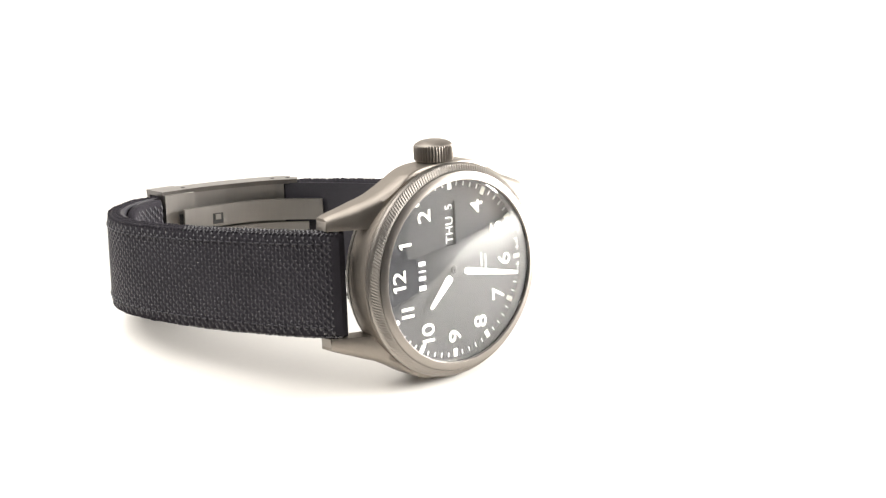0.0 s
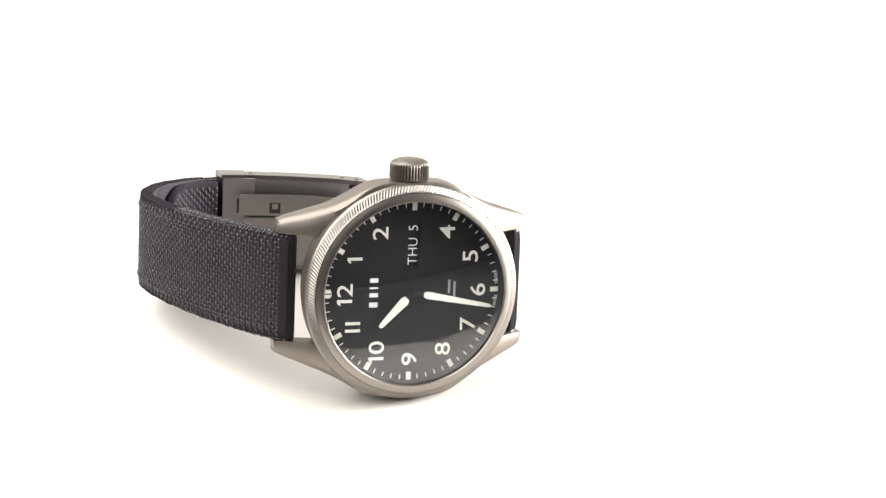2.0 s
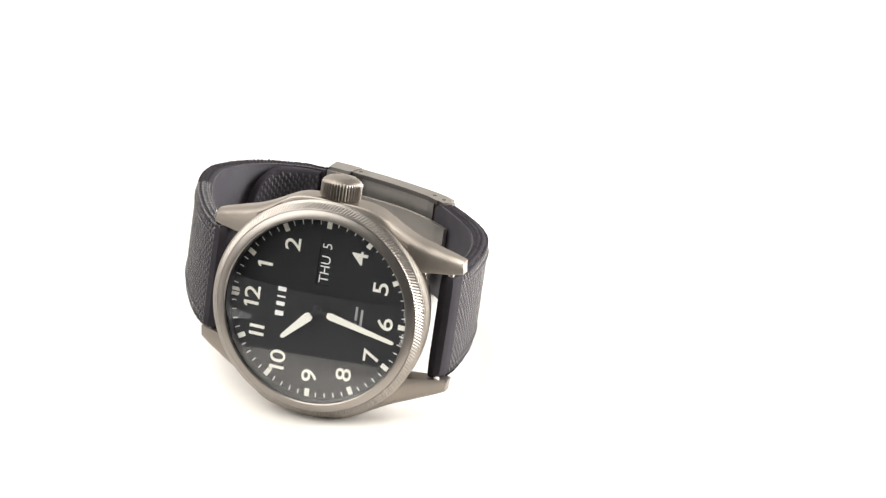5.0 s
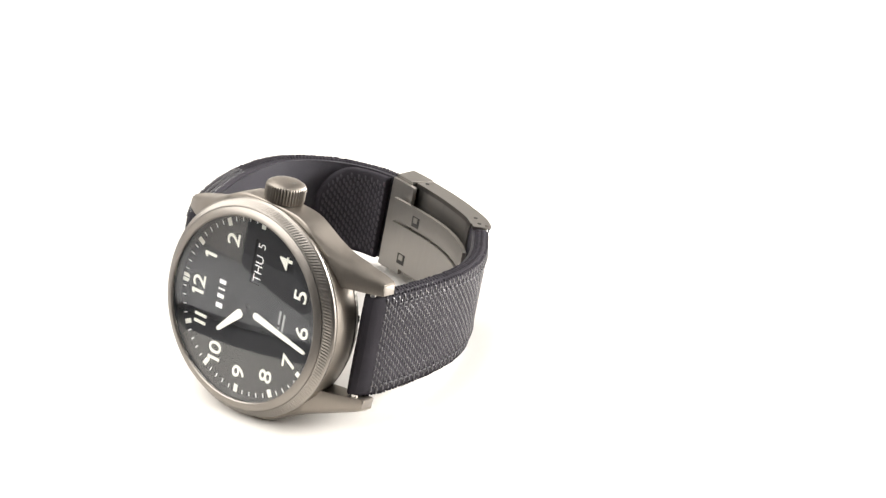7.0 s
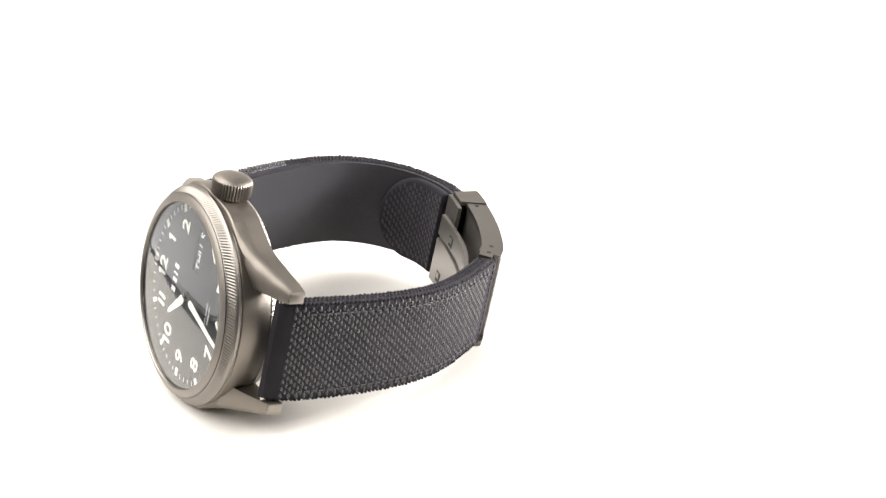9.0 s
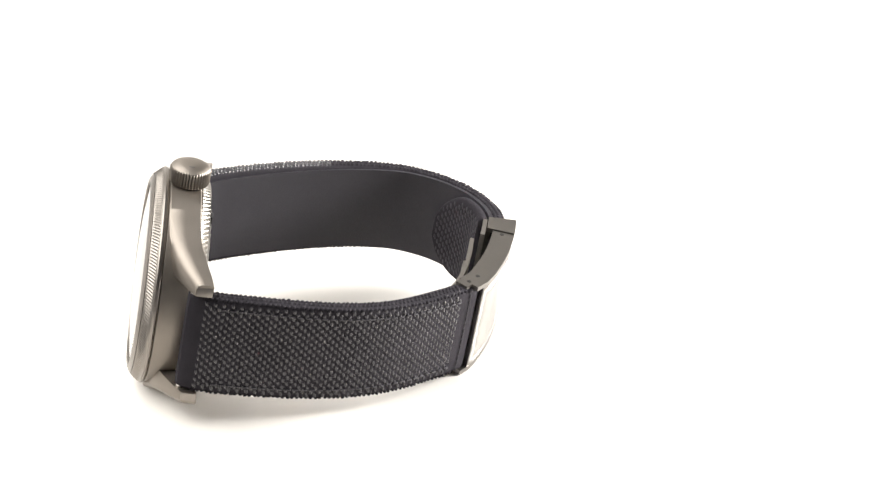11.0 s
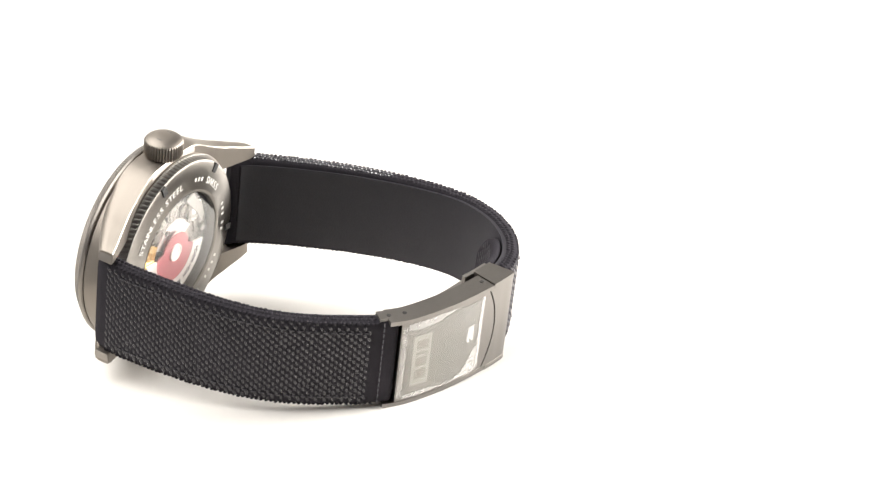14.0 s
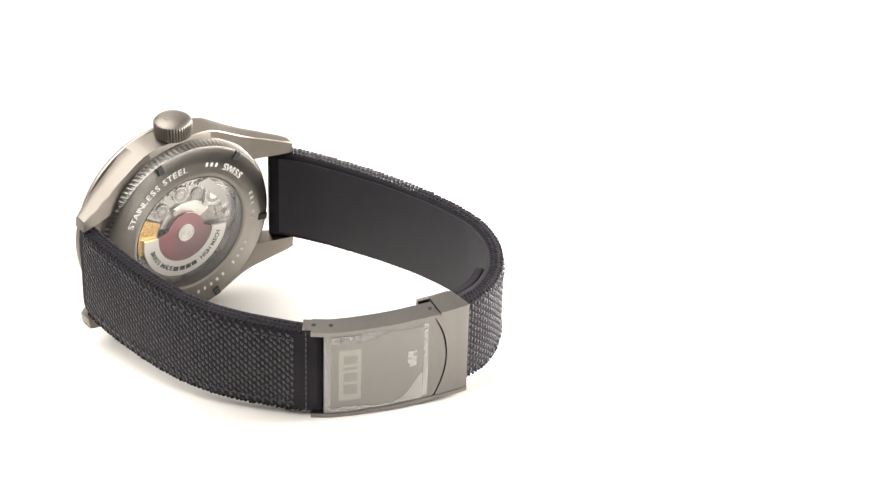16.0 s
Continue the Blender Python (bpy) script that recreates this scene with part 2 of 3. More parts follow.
def flute(bm, inner, outer, steps, depth, slant, sub=4):
    """A coin edge: rows from (r, z) outer to inner, cut by slanting grooves."""
    n, rows = steps * sub, 5
    grid = []
    for i in range(n):
        line = []
        for j in range(rows):
            f = j / (rows - 1)
            r, z = outer[0] + (inner[0] - outer[0]) * f, outer[1] + (inner[1] - outer[1]) * f
            a = 2 * math.pi * (i / n) + slant * f
            cut = depth * (0.5 - 0.5 * math.cos(2 * math.pi * i / sub)) * (1 if 0 < j < rows - 1 else 0.2)
            nr, nz = (outer[1] - inner[1]), (inner[0] - outer[0])
            ln = math.hypot(nr, nz)
            r, z = r + cut * nr / ln * (1 if nr < 0 else -1), z - cut * abs(nz) / ln * (1 if inner[1] > outer[1] else -1)
            line.append(bm.verts.new((r * math.cos(a), r * math.sin(a), z)))
        grid.append(line)
    for i in range(n):
        p, q = grid[i], grid[(i + 1) % n]
        for j in range(rows - 1):
            bm.faces.new((p[j], q[j], q[j + 1], p[j + 1]))


def make_case():
    bm = bmesh.new()
    lathe(bm, [(16.9, -0.4), (20.05, -0.4), (20.3, -0.7), (20.3, -3.2), (20.15, -4.4), (19.9, -5.4), (19.75, -6.1), (19.5, -6.6), (16.9, -6.6)], 160)
    # the two flanks run out into the lugs
    for side in (1, -1):
        ys = [-24.2 + 48.4 * i / 120 for i in range(121)]
        loops = []
        for y in ys:
            a = abs(y)
            circle = math.sqrt(max(0, 20.35 ** 2 - y * y)) if a < 20.3 else 0
            arm = blend([(0, 20.5), (3, 20.5), (5, 20.4), (6.5, 20.2), (8, 19.75), (10, 18.75), (12, 17.6), (14.5, 16.3), (16.5, 15.45), (18.4, 14.8), (20.5, 14.0), (22.8, 13.2), (24.2, 12.6)], a)
            x1 = arm
            x0 = max(10.25, 15.5 - a * 0.12) if a < 14.5 else 10.25
            x0 = min(x0, x1 - 2.2)
            top = blend([(0, -0.55), (9, -0.55), (13, -1.0), (17, -2.3), (21, -4.4), (23.2, -5.8), (24.2, -6.5)], a)
            low = blend([(0, -6.3), (8, -6.4), (14, -6.9), (19, -8.2), (22.5, -9.3), (24.2, -9.7)], a)
            edge = blend([(0, 0.25), (9, 0.3), (13, 0.9), (18, 1.2), (24.2, 0.9)], a)     # the slanting upper facet
            drop = blend([(0, 0.2), (9, 0.25), (13, 1.0), (18, 1.3), (24.2, 0.8)], a)
            ring = [(x0, low + 0.15), (x0, top - 0.05), (x0 + 0.2, top), (x1 - edge, top), (x1 - edge * 0.45, top - drop * 0.42), (x1, top - drop), (x1 + 0.03, (top + low) / 2), (x1 - 0.04, low + 0.15), (x1 - 0.25, low)]
            loops.append([bm.verts.new((side * x, y, z)) for x, z in ring])
        for p, q in zip(loops, loops[1:]):
            for j in range(len(p)):
                k = (j + 1) % len(p)
                bm.faces.new((p[j], p[k], q[k], q[j]))
        bm.faces.new(loops[0]), bm.faces.new(loops[-1])
    case = part("case", bm, STEEL, watch, "brushed grey-beige steel case with curved lugs")
    # bright bevels on the lug ends
    for x in (11.35, -11.35):
        for y in (24.22, -24.22):
            bm = bmesh.new()
            block(bm, (2.1, 0.16, 2.9), pose(x, y, -8.1, 0, 0, -8 if x * y > 0 else 8), 0.05)
            part("lug_end", bm, STEEL_FINE, case, "satin steel lug end")
    # spring bars
    for y in (22.2, -22.2):
        bm = bmesh.new()
        disc(bm, 0.75, -10.3, 10.3, 16, move=pose(0, y, -6.4, 0, 90, 0))
        part("spring_bar", bm, POLISHED, case)
    return case


case = make_case()


def make_bezel():
    bm = bmesh.new()
    lathe(bm, [(17.4, -0.4), (20.3, -0.4), (20.55, -0.15), (20.6, 0.35), (20.3, 0.75), (20.05, 0.6), (18.9, 2.0), (19.05, 2.28), (18.6, 2.55), (17.95, 2.85), (17.6, 2.9), (17.42, 2.7)], 160)
    bezel = part("bezel", bm, STEEL_FINE, watch, "satin steel bezel with a slanting coin edge")
    bm = bmesh.new()
    flute(bm, (19.15, 2.18), (20.4, 0.68), 210, 0.10, 0.045)
    part("coin_edge", bm, STEEL_FINE, bezel, "diagonally fluted steel ring", smooth=False)
    return bezel


bezel = make_bezel()


def make_crystal():
    bm = bmesh.new()
    radii, n, sag = (16.9, 15, 12, 9, 6, 3), 96, 1.05
    dome = [(r, sag * (1 - (r / 17.38) ** 2)) for r in radii]
    rows = [(r, 1.7 + h) for r, h in reversed(dome)] + [(17.38, 1.7), (17.38, 2.42)] + [(r, 2.45 + h) for r, h in dome]
    tops = []
    for r, z in rows:
        tops.append([bm.verts.new((r * math.cos(2 * math.pi * i / n), r * math.sin(2 * math.pi * i / n), z)) for i in range(n)])
    for a, b in zip(tops, tops[1:]):
        for i in range(n):
            bm.faces.new((a[i], a[(i + 1) % n], b[(i + 1) % n], b[i]))
    for ring, h in ((tops[0][::-1], 1.7 + sag), (tops[-1], 2.45 + sag)):
        tip = bm.verts.new((0, 0, h))
        for i in range(n):
            bm.faces.new((ring[i], ring[(i + 1) % n], tip))
    bmesh.ops.recalc_face_normals(bm, faces=bm.faces)
    ob = part("crystal", bm, SAPPHIRE, watch, "clear domed sapphire glass")
    ob.visible_shadow = False
    return ob


crystal = make_crystal()


def make_dial():
    bm = bmesh.new()
    n = 96
    outer = [bm.verts.new((17.35 * math.cos(2 * math.pi * i / n), 17.35 * math.sin(2 * math.pi * i / n), 0)) for i in range(n)]
    hole = [bm.verts.new((x, y, 0)) for x, y in ((4.7, -1.25), (13.1, -1.25), (13.1, 1.25), (4.7, 1.25))]
    edges = [bm.edges.new((a, b)) for ring in (outer, hole) for a, b in zip(ring, ring[1:] + ring[:1])]
    bmesh.ops.triangle_fill(bm, use_beauty=True, edges=edges)
    low = [bm.verts.new(v.co + Vector((0, 0, -0.45))) for v in hole]
    for i in range(4):
        k = (i + 1) % 4
        bm.faces.new((hole[i], hole[k], low[k], low[i]))
    dial = part("dial", bm, DIAL, watch, "matt black dial with white numerals", smooth=False)
    bm = bmesh.new()
    block(bm, (8.6, 3.0, 0.2), pose(8.9, 0, -0.55))
    part("calendar_disc", bm, DIAL, dial)
    bm = bmesh.new()
    lathe(bm, [(17.38, 0.0), (17.05, 0.02), (17.3, 1.9), (17.38, 1.9)], 128)
    part("chapter_ring", bm, BLACK, dial, "black sloping chapter ring")
    # calendar
    for text, x, h in (("THU", 7.55, 1.8), ("5", 12.0, 1.75)):
        bm = bmesh.new()
        letters(bm, text, h, pose(x, 0, -0.45), -0.006, 0.03)
        part("calendar_print", bm, PRINT, dial, "white printed calendar characters", smooth=False)
    # numerals
    def numeral(hour, pieces):
        a = radians(30 * hour)
        x, y = 12.95 * math.sin(a), 12.95 * math.cos(a)
        bm = bmesh.new()
        for text, dx in pieces:
            if text == "1":
                block(bm, (0.55, 2.85, 0.16), pose(x + dx, y, 0.08))
                if hour != 11:
                    prism(bm, [(-0.27, 1.42), (-0.74, 1.05), (-0.74, 0.70), (-0.27, 0.92)], 0.0, 0.16, pose(x + dx, y, 0))
            else:
                letters(bm, text, 2.95, pose(x + dx, y, 0.0) @ Matrix.Diagonal((1.28, 1, 1, 1)), 0.003, 0.16)
        part("numeral", bm, LUME, dial, "white luminous numeral", smooth=False)
    for hour, pieces in ((1, [("1", 0)]), (2, [("2", 0)]), (4, [("4", 0)]), (5, [("5", 0)]), (6, [("6", 0)]), (7, [("7", 0)]), (8, [("8", 0)]), (9, [("9", 0)]),
                         (10, [("1", -1.45), ("0", 0.68)]), (11, [("1", -0.7), ("1", 0.7)]), (12, [("1", -1.5), ("2", 0.55)])):
        numeral(hour, pieces)
    # minute track
    tick = {}
    for k in range(1, 60):
        big = k % 5 == 0
        if big not in tick:
            bm = bmesh.new()
            block(bm, (0.9, 1.45, 0.14) if big else (0.17, 0.85, 0.06), pose(0, 0, 0.05))
            ob = part("hour_marker" if big else "minute_tick", bm, LUME if big else PRINT, dial, smooth=False)
            tick[big] = ob.data
        else:
            ob = new("hour_marker" if big else "minute_tick", tick[big])
            ob.parent = dial
        a = radians(6 * k)
        r = 16.15 if big else 16.4
        ob.matrix_basis = pose(r * math.sin(a) * MM, r * math.cos(a) * MM, 0.000005, 0, 0, -6 * k)
    for dx in (-0.45, 0.45):
        bm = bmesh.new()
        prism(bm, [(-0.34, -0.45), (0.32, -0.75), (0.32, 0.75), (-0.34, 0.75)], 0, 0.16, pose(dx, 16.15, 0.0, 0, 0, 0) @ Matrix.Diagonal((1 if dx < 0 else -1, 1, 1, 1)))
        part("hour_marker", bm, LUME, dial, smooth=False)
    # maker's mark and model name as plain bars
    for x, w in ((-2.35, 1.5), (-0.5, 1.25), (0.85, 0.5), (2.3, 1.3)):
        bm = bmesh.new()
        block(bm, (w * 0.62, 1.6, 0.06), pose(x, 7.35, 0.03))
        part("maker_mark", bm, PRINT, dial, "plain white bar of the maker's mark", smooth=False)
    for y, x0, w in ((-7.3, -1.7, 1.3), (-7.3, 0.75, 2.6), (-8.35, -0.1, 3.6)):
        bm = bmesh.new()
        block(bm, (w, 0.45, 0.04), pose(x0, y, 0.02))
        part("model_mark", bm, SILVER_PRINT, dial, "small silver bar of printing", smooth=False)
    for text, a in (("SWISS", 187.5), ("MADE", 172.5)):
        bm = bmesh.new()
        b = radians(a)
        letters(bm, text, 0.55, frame_of((16.6 * math.sin(b), 16.6 * math.cos(b), 0.0), (-math.cos(b), math.sin(b), 0), (-math.sin(b), -math.cos(b), 0)), 0.0, 0.03)
        part("origin_print", bm, PRINT, dial, "tiny white printed words", smooth=False)
    return dial


dial = make_dial()


def make_pointer(name, angle, inner, outer, base_w, tip_w, z, label):
    """A skeleton baton: white luminous blade on a black stem."""
    turn = pose(0, 0, z, 0, 0, -angle)
    bm = bmesh.new()
    prism(bm, [(-0.28, -0.7), (0.28, -0.7), (0.34, inner + 0.5), (-0.34, inner + 0.5)], -0.1, 0.02, turn)
    disc(bm, 0.85, -0.12, 0.14, 32, move=turn)
    stem = part(name, bm, BLACK, watch, "black stem of the " + name.replace("_", " "))
    bm = bmesh.new()
    prism(bm, [(-base_w * 0.3, inner - 0.15), (base_w * 0.3, inner - 0.15), (base_w / 2, inner + 0.5), (tip_w / 2, outer - 0.4), (tip_w * 0.2, outer), (-tip_w * 0.2, outer), (-tip_w / 2, outer - 0.4), (-base_w / 2, inner + 0.5)], 0.0, 0.16, turn)
    part("luminous_blade", bm, LUME, stem, label, smooth=False)


make_pointer("hour_pointer", 313.5, 1.7, 9.0, 1.75, 0.85, 0.75, "white luminous hour blade")
make_pointer("minute_pointer", 191.0, 2.3, 15.6, 1.35, 0.7, 1.1, "white luminous minute blade")
bm = bmesh.new()
disc(bm, 0.55, 0.5, 1.5, 32)
pinion = part("centre_cap", bm, BLACK, watch)


def make_crown():
    """The big fluted crown, its axis along x."""
    turn = pose(0, 0, -3.9, 0, 90, 0)
    bm = bmesh.new()
    disc(bm, 2.0, 19.3, 20.9, 32, move=turn)
    stem = part("crown_tube", bm, DARK_STEEL, watch)
    bm = bmesh.new()
    n, sub = 42, 4
    rows = [(3.2, 20.6, 0), (3.6, 20.7, 0.3), (3.8, 21.05, 1), (3.8, 23.4, 1), (3.62, 23.75, 0.4), (3.32, 24.0, 0), (2.7, 24.35, 0), (1.6, 24.6, 0), (0.6, 24.68, 0)]
    rings = []
    for r, z, k in rows:
        ring = []
        for i in range(n * sub):
            a = 2 * math.pi * i / (n * sub)
            cut = 0.42 * k * (i % sub in (0,)) + 0.1 * k * (i % sub in (1, 3))
            ring.append(bm.verts.new(turn @ Vector(((r - cut) * math.cos(a), (r - cut) * math.sin(a), z))))
        rings.append(ring)
    for p, q in zip(rings, rings[1:]):
        for i in range(n * sub):
            k = (i + 1) % (n * sub)
            bm.faces.new((p[i], p[k], q[k], q[i]))
    bm.faces.new(rings[-1]), bm.faces.new(rings[0])
    crown = part("crown", bm, STEEL, watch, "large fluted steel crown")
    for dy in (-1.5, -0.5, 0.5, 1.5):
        bm = bmesh.new()
        block(bm, (0.05, 0.6 if dy != 0.5 else 0.3, 1.0), pose(24.57, dy, -3.9))
        part("maker_mark", bm, GREY_MARK, crown, "plain bar of the maker's mark", smooth=False)


make_crown()


def make_back():
    bm = bmesh.new()
    lathe(bm, [(16, -6.5), (19.5, -6.5), (19.6, -6.75), (19.3, -7.1), (18.85, -8.2), (18.3, -8.45), (15.2, -8.75), (13.3, -9.0), (12.9, -9.05), (12.5, -8.9), (12.3, -8.3), (12.3, -7.6), (16, -7.6)], 144)
    back = part("case_back", bm, BACK_STEEL, watch, "satin steel screw-down case back with engraving")
    # Paler steel brightens these teeth in place of the white paper's reflection.
    bm = bmesh.new()
    flute(bm, (18.85, -8.28), (19.62, -6.75), 120, 0.17, 0.03)
    part("coin_edge", bm, PALE_STEEL, back, "fluted steel ring", smooth=False)
    # Notches are solid black blocks; their colour is the shade of a recess.
    for k in range(6):
        a = radians(40 + 60 * k)
        bm = bmesh.new()
        block(bm, (1.9, 1.35, 0.9), pose(17.8 * math.cos(a), 17.8 * math.sin(a), -8.35, 0, 0, math.degrees(a)), 0.1)
        part("key_notch", bm, SHADE_AND_PRINT, back, "dark rectangular key notch", smooth=False)
    for text, mid in (("STAINLESS STEEL", 123), ("SWISS", 46)):
        bm = bmesh.new()
        curved_letters(bm, text, 1.4, 15.0, mid, -8.80, step=1.1)
        part("engraving", bm, ENGRAVED, back, "pale engraved words", smooth=False)
    for mid in (64, 68.5, 73, 15, 10, 5, -3, -8) + tuple(range(-30, -125, -6)):
        if mid in (-54, -90):
            continue
        a = radians(mid)
        bm = bmesh.new()
        block(bm, (1.0, 0.55, 0.05), pose(14.95 * math.sin(a), 14.95 * math.cos(a), -8.80, 0, 0, 90 - mid))
        part("engraving", bm, ENGRAVED, back, "pale engraved bar", smooth=False)
    # movement behind the glass
    # Dark steel puts the shade of the gaps between bridges into this plate.
    bm = bmesh.new()
    disc(bm, 12.3, -6.7, -6.4, 96)
    move = part("movement", bm, DARK_STEEL, watch, "automatic movement with a red rotor behind glass")
    def plate(outline, z, mat, name, label=""):
        b = bmesh.new()
        prism(b, outline, z, z + 0.3)
        return part(name, b, mat, move, label)
    def arc(cx, cy, r, a0, a1, n=24):
        """Back view: right is y, up is x."""
        return [(cx + r * math.sin(radians(a0 + (a1 - a0) * i / n)), cy + r * math.cos(radians(a0 + (a1 - a0) * i / n))) for i in range(n + 1)]
    plate(arc(0, 0, 11.0, 52, 146) + arc(0, 0, 7.2, 146, 52), -7.0, POLISHED, "bridge", "polished steel bridge")
    plate(arc(0, 0, 6.3, 28, 158) + arc(0, 0, 3.6, 158, 28), -7.05, ROTOR, "bridge", "pale steel bridge")
    plate(arc(0, 0, 11.3, 148, 190) + arc(0, 0, 7.0, 190, 148), -7.45, GOLD, "bridge", "gilded bridge")
    plate(arc(0, 0, 11.0, 0, 34) + arc(0, 0, 7.5, 34, 0), -7.0, DARK_STEEL, "bridge", "dark steel bridge")
    for cy, cx, r, mat, label in ((6.8, 6.0, 2.6, ROTOR, "pale balance wheel"), (-1.0, 8.6, 1.9, POLISHED, "toothed steel wheel"), (2.8, 7.4, 1.4, DARK_STEEL, "toothed steel wheel"), (-5.4, 6.2, 1.7, POLISHED, "toothed steel wheel"), (-9.0, 3.3, 1.3, DARK_STEEL, "toothed steel wheel")):
        b = bmesh.new()
        teeth = 28
        pts = [(cx + (r if i % 2 else r * 0.9) * math.cos(math.pi * i / teeth), cy + (r if i % 2 else r * 0.9) * math.sin(math.pi * i / teeth)) for i in range(2 * teeth)]
        prism(b, pts, -7.35, -7.1)
        wheel = part("gear_wheel", b, mat, move, label, smooth=False)
        b = bmesh.new()
        lathe(b, [(r * 0.45, -7.42), (r * 0.75, -7.42), (r * 0.75, -7.3), (r * 0.45, -7.3)], 32, move=pose(cx, cy, 0))
        part("wheel_rim", b, DARK_STEEL, move)
    for cy, cx in ((3.6, 9.6), (8.9, 2.6), (-3.2, 9.9), (-7.6, 7.2), (4.6, 4.6), (-2.6, 5.0), (9.6, 0.4)):
        b = bmesh.new()
        disc(b, 0.62, -7.55, -7.0, 20, (cx, cy))
        block(b, (0.95, 0.16, 0.06), pose(cx, cy, -7.56, 0, 0, 40))
        part("screw", b, POLISHED, move)
    plate([(9.8, 3.2), (10.4, 5.4), (6.6, 8.6), (3.4, 9.9), (2.6, 8.7), (5.2, 7.2), (8.2, 4.4)], -7.6, PALE_STEEL, "balance_bridge", "pale curved balance bridge")
    b = bmesh.new()
    lathe(b, [(2.15, -7.52), (2.45, -7.52), (2.45, -7.4), (2.15, -7.4)], 40, move=pose(6.0, 6.8, 0))
    part("balance_rim", b, POLISHED, move, "bright balance wheel rim")
    # Grooves laid on as black bars, their shade put into the colour.
    for a0 in range(64, 140, 6):
        q = radians(a0)
        b = bmesh.new()
        block(b, (0.75, 0.16, 0.1), pose(10.3 * math.sin(q), 10.3 * math.cos(q), -7.08, 0, 0, 90 - a0 + 18))
        part("bridge_groove", b, SHADE_AND_PRINT, move)
    # the rotor: a half disc, its straight side tilted a little
    tilt = -8
    oy = -0.6
    b = bmesh.new()
    prism(b, arc(0, oy, 9.7, 180 + tilt, 360 + tilt, 48) + arc(0, oy, 6.35, 360 + tilt, 180 + tilt, 48), -8.1, -7.6)
    part("rotor_weight", b, ROTOR, move, "pale metal rotor rim with lettering")
    b = bmesh.new()
    prism(b, arc(0, oy, 6.35, 180 + tilt, 360 + tilt, 48) + arc(0, oy, 4.3, 0 + tilt + 12, 180 + tilt - 12, 32), -8.05, -7.65)
    rotor = part("rotor", b, RED, move, "red lacquered rotor")
    b = bmesh.new()
    lathe(b, [(0.1, -8.3), (0.55, -8.3), (0.6, -8.12), (0.8, -8.12), (0.85, -8.3), (1.2, -8.3), (1.25, -8.12), (1.45, -8.12), (1.5, -8.35), (1.8, -8.35), (1.85, -8.0), (0.1, -8.0)], 48, move=pose(0, oy, 0))
    part("rotor_hub", b, ROTOR, move, "pale round rotor hub")
    for text, mid in (("SWISS MADE", 218), ("HIGH MECH", 318)):
        b = bmesh.new()
        curved_letters(b, text, 0.95, 8.0, mid, -8.12, inward=True, step=1.06)
        bmesh.ops.translate(b, verts=b.verts, vec=(0, oy, 0))
        part("rotor_lettering", b, SHADE_AND_PRINT, move, "black words on the rotor rim", smooth=False)
    for mid in (251, 262, 272, 282):
        a = radians(mid)
        b = bmesh.new()
        block(b, (0.95, 1.2, 0.05), pose(8.1 * math.sin(a), oy + 8.1 * math.cos(a), -8.13, 0, 0, 90 - mid))
        part("maker_mark", b, SHADE_AND_PRINT, move, "plain dark bar of the maker's mark", smooth=False)
    b = bmesh.new()
    disc(b, 12.35, -8.9, -8.6, 96)
    pane = part("back_glass", b, SAPPHIRE, watch, "clear glass window in the case back")
    pane.visible_shadow = False


make_back()


# ---- strap and clasp ----
class Path:
    """A smooth line through rows of (y, z, x shift, width), with lengths along it and outward normals."""

    def __init__(self, rows, n=240):
        rows = [Vector(r) for r in rows]
        ext = [2 * rows[0] - rows[1]] + rows + [2 * rows[-1] - rows[-2]]
        pts = []
        for i in range(len(rows) - 1):
            p0, p1, p2, p3 = ext[i:i + 4]
            for k in range(24):
                f = k / 24
                pts.append(0.5 * ((2 * p1) + (p2 - p0) * f + (2 * p0 - 5 * p1 + 4 * p2 - p3) * f * f + (3 * p1 - p0 - 3 * p2 + p3) * f ** 3))
        pts.append(rows[-1])
        self.pts, self.s = pts, [0.0]
        for a, b in zip(pts, pts[1:]):
            self.s.append(self.s[-1] + math.hypot(b[0] - a[0], b[1] - a[1]))
        self.length = self.s[-1]

    def at(self, s):
        s = max(0.0, min(self.length, s))
        i = max(0, min(len(self.s) - 2, int(np.searchsorted(self.s, s)) - 1))
        f = (s - self.s[i]) / max(1e-9, self.s[i + 1] - self.s[i])
        return self.pts[i].lerp(self.pts[i + 1], f)

    def place(self, s, x, out):
        """The point at s along, x across (from the middle), out beyond the outer face."""
        s = max(0.0, min(self.length, s))
        p, a, b = self.at(s), self.at(s - 0.4), self.at(s + 0.4)
        ty, tz = b[0] - a[0], b[1] - a[1]
        ln = math.hypot(ty, tz)
        return Vector((x + p[2], p[0] - tz / ln * out, p[1] + ty / ln * out))


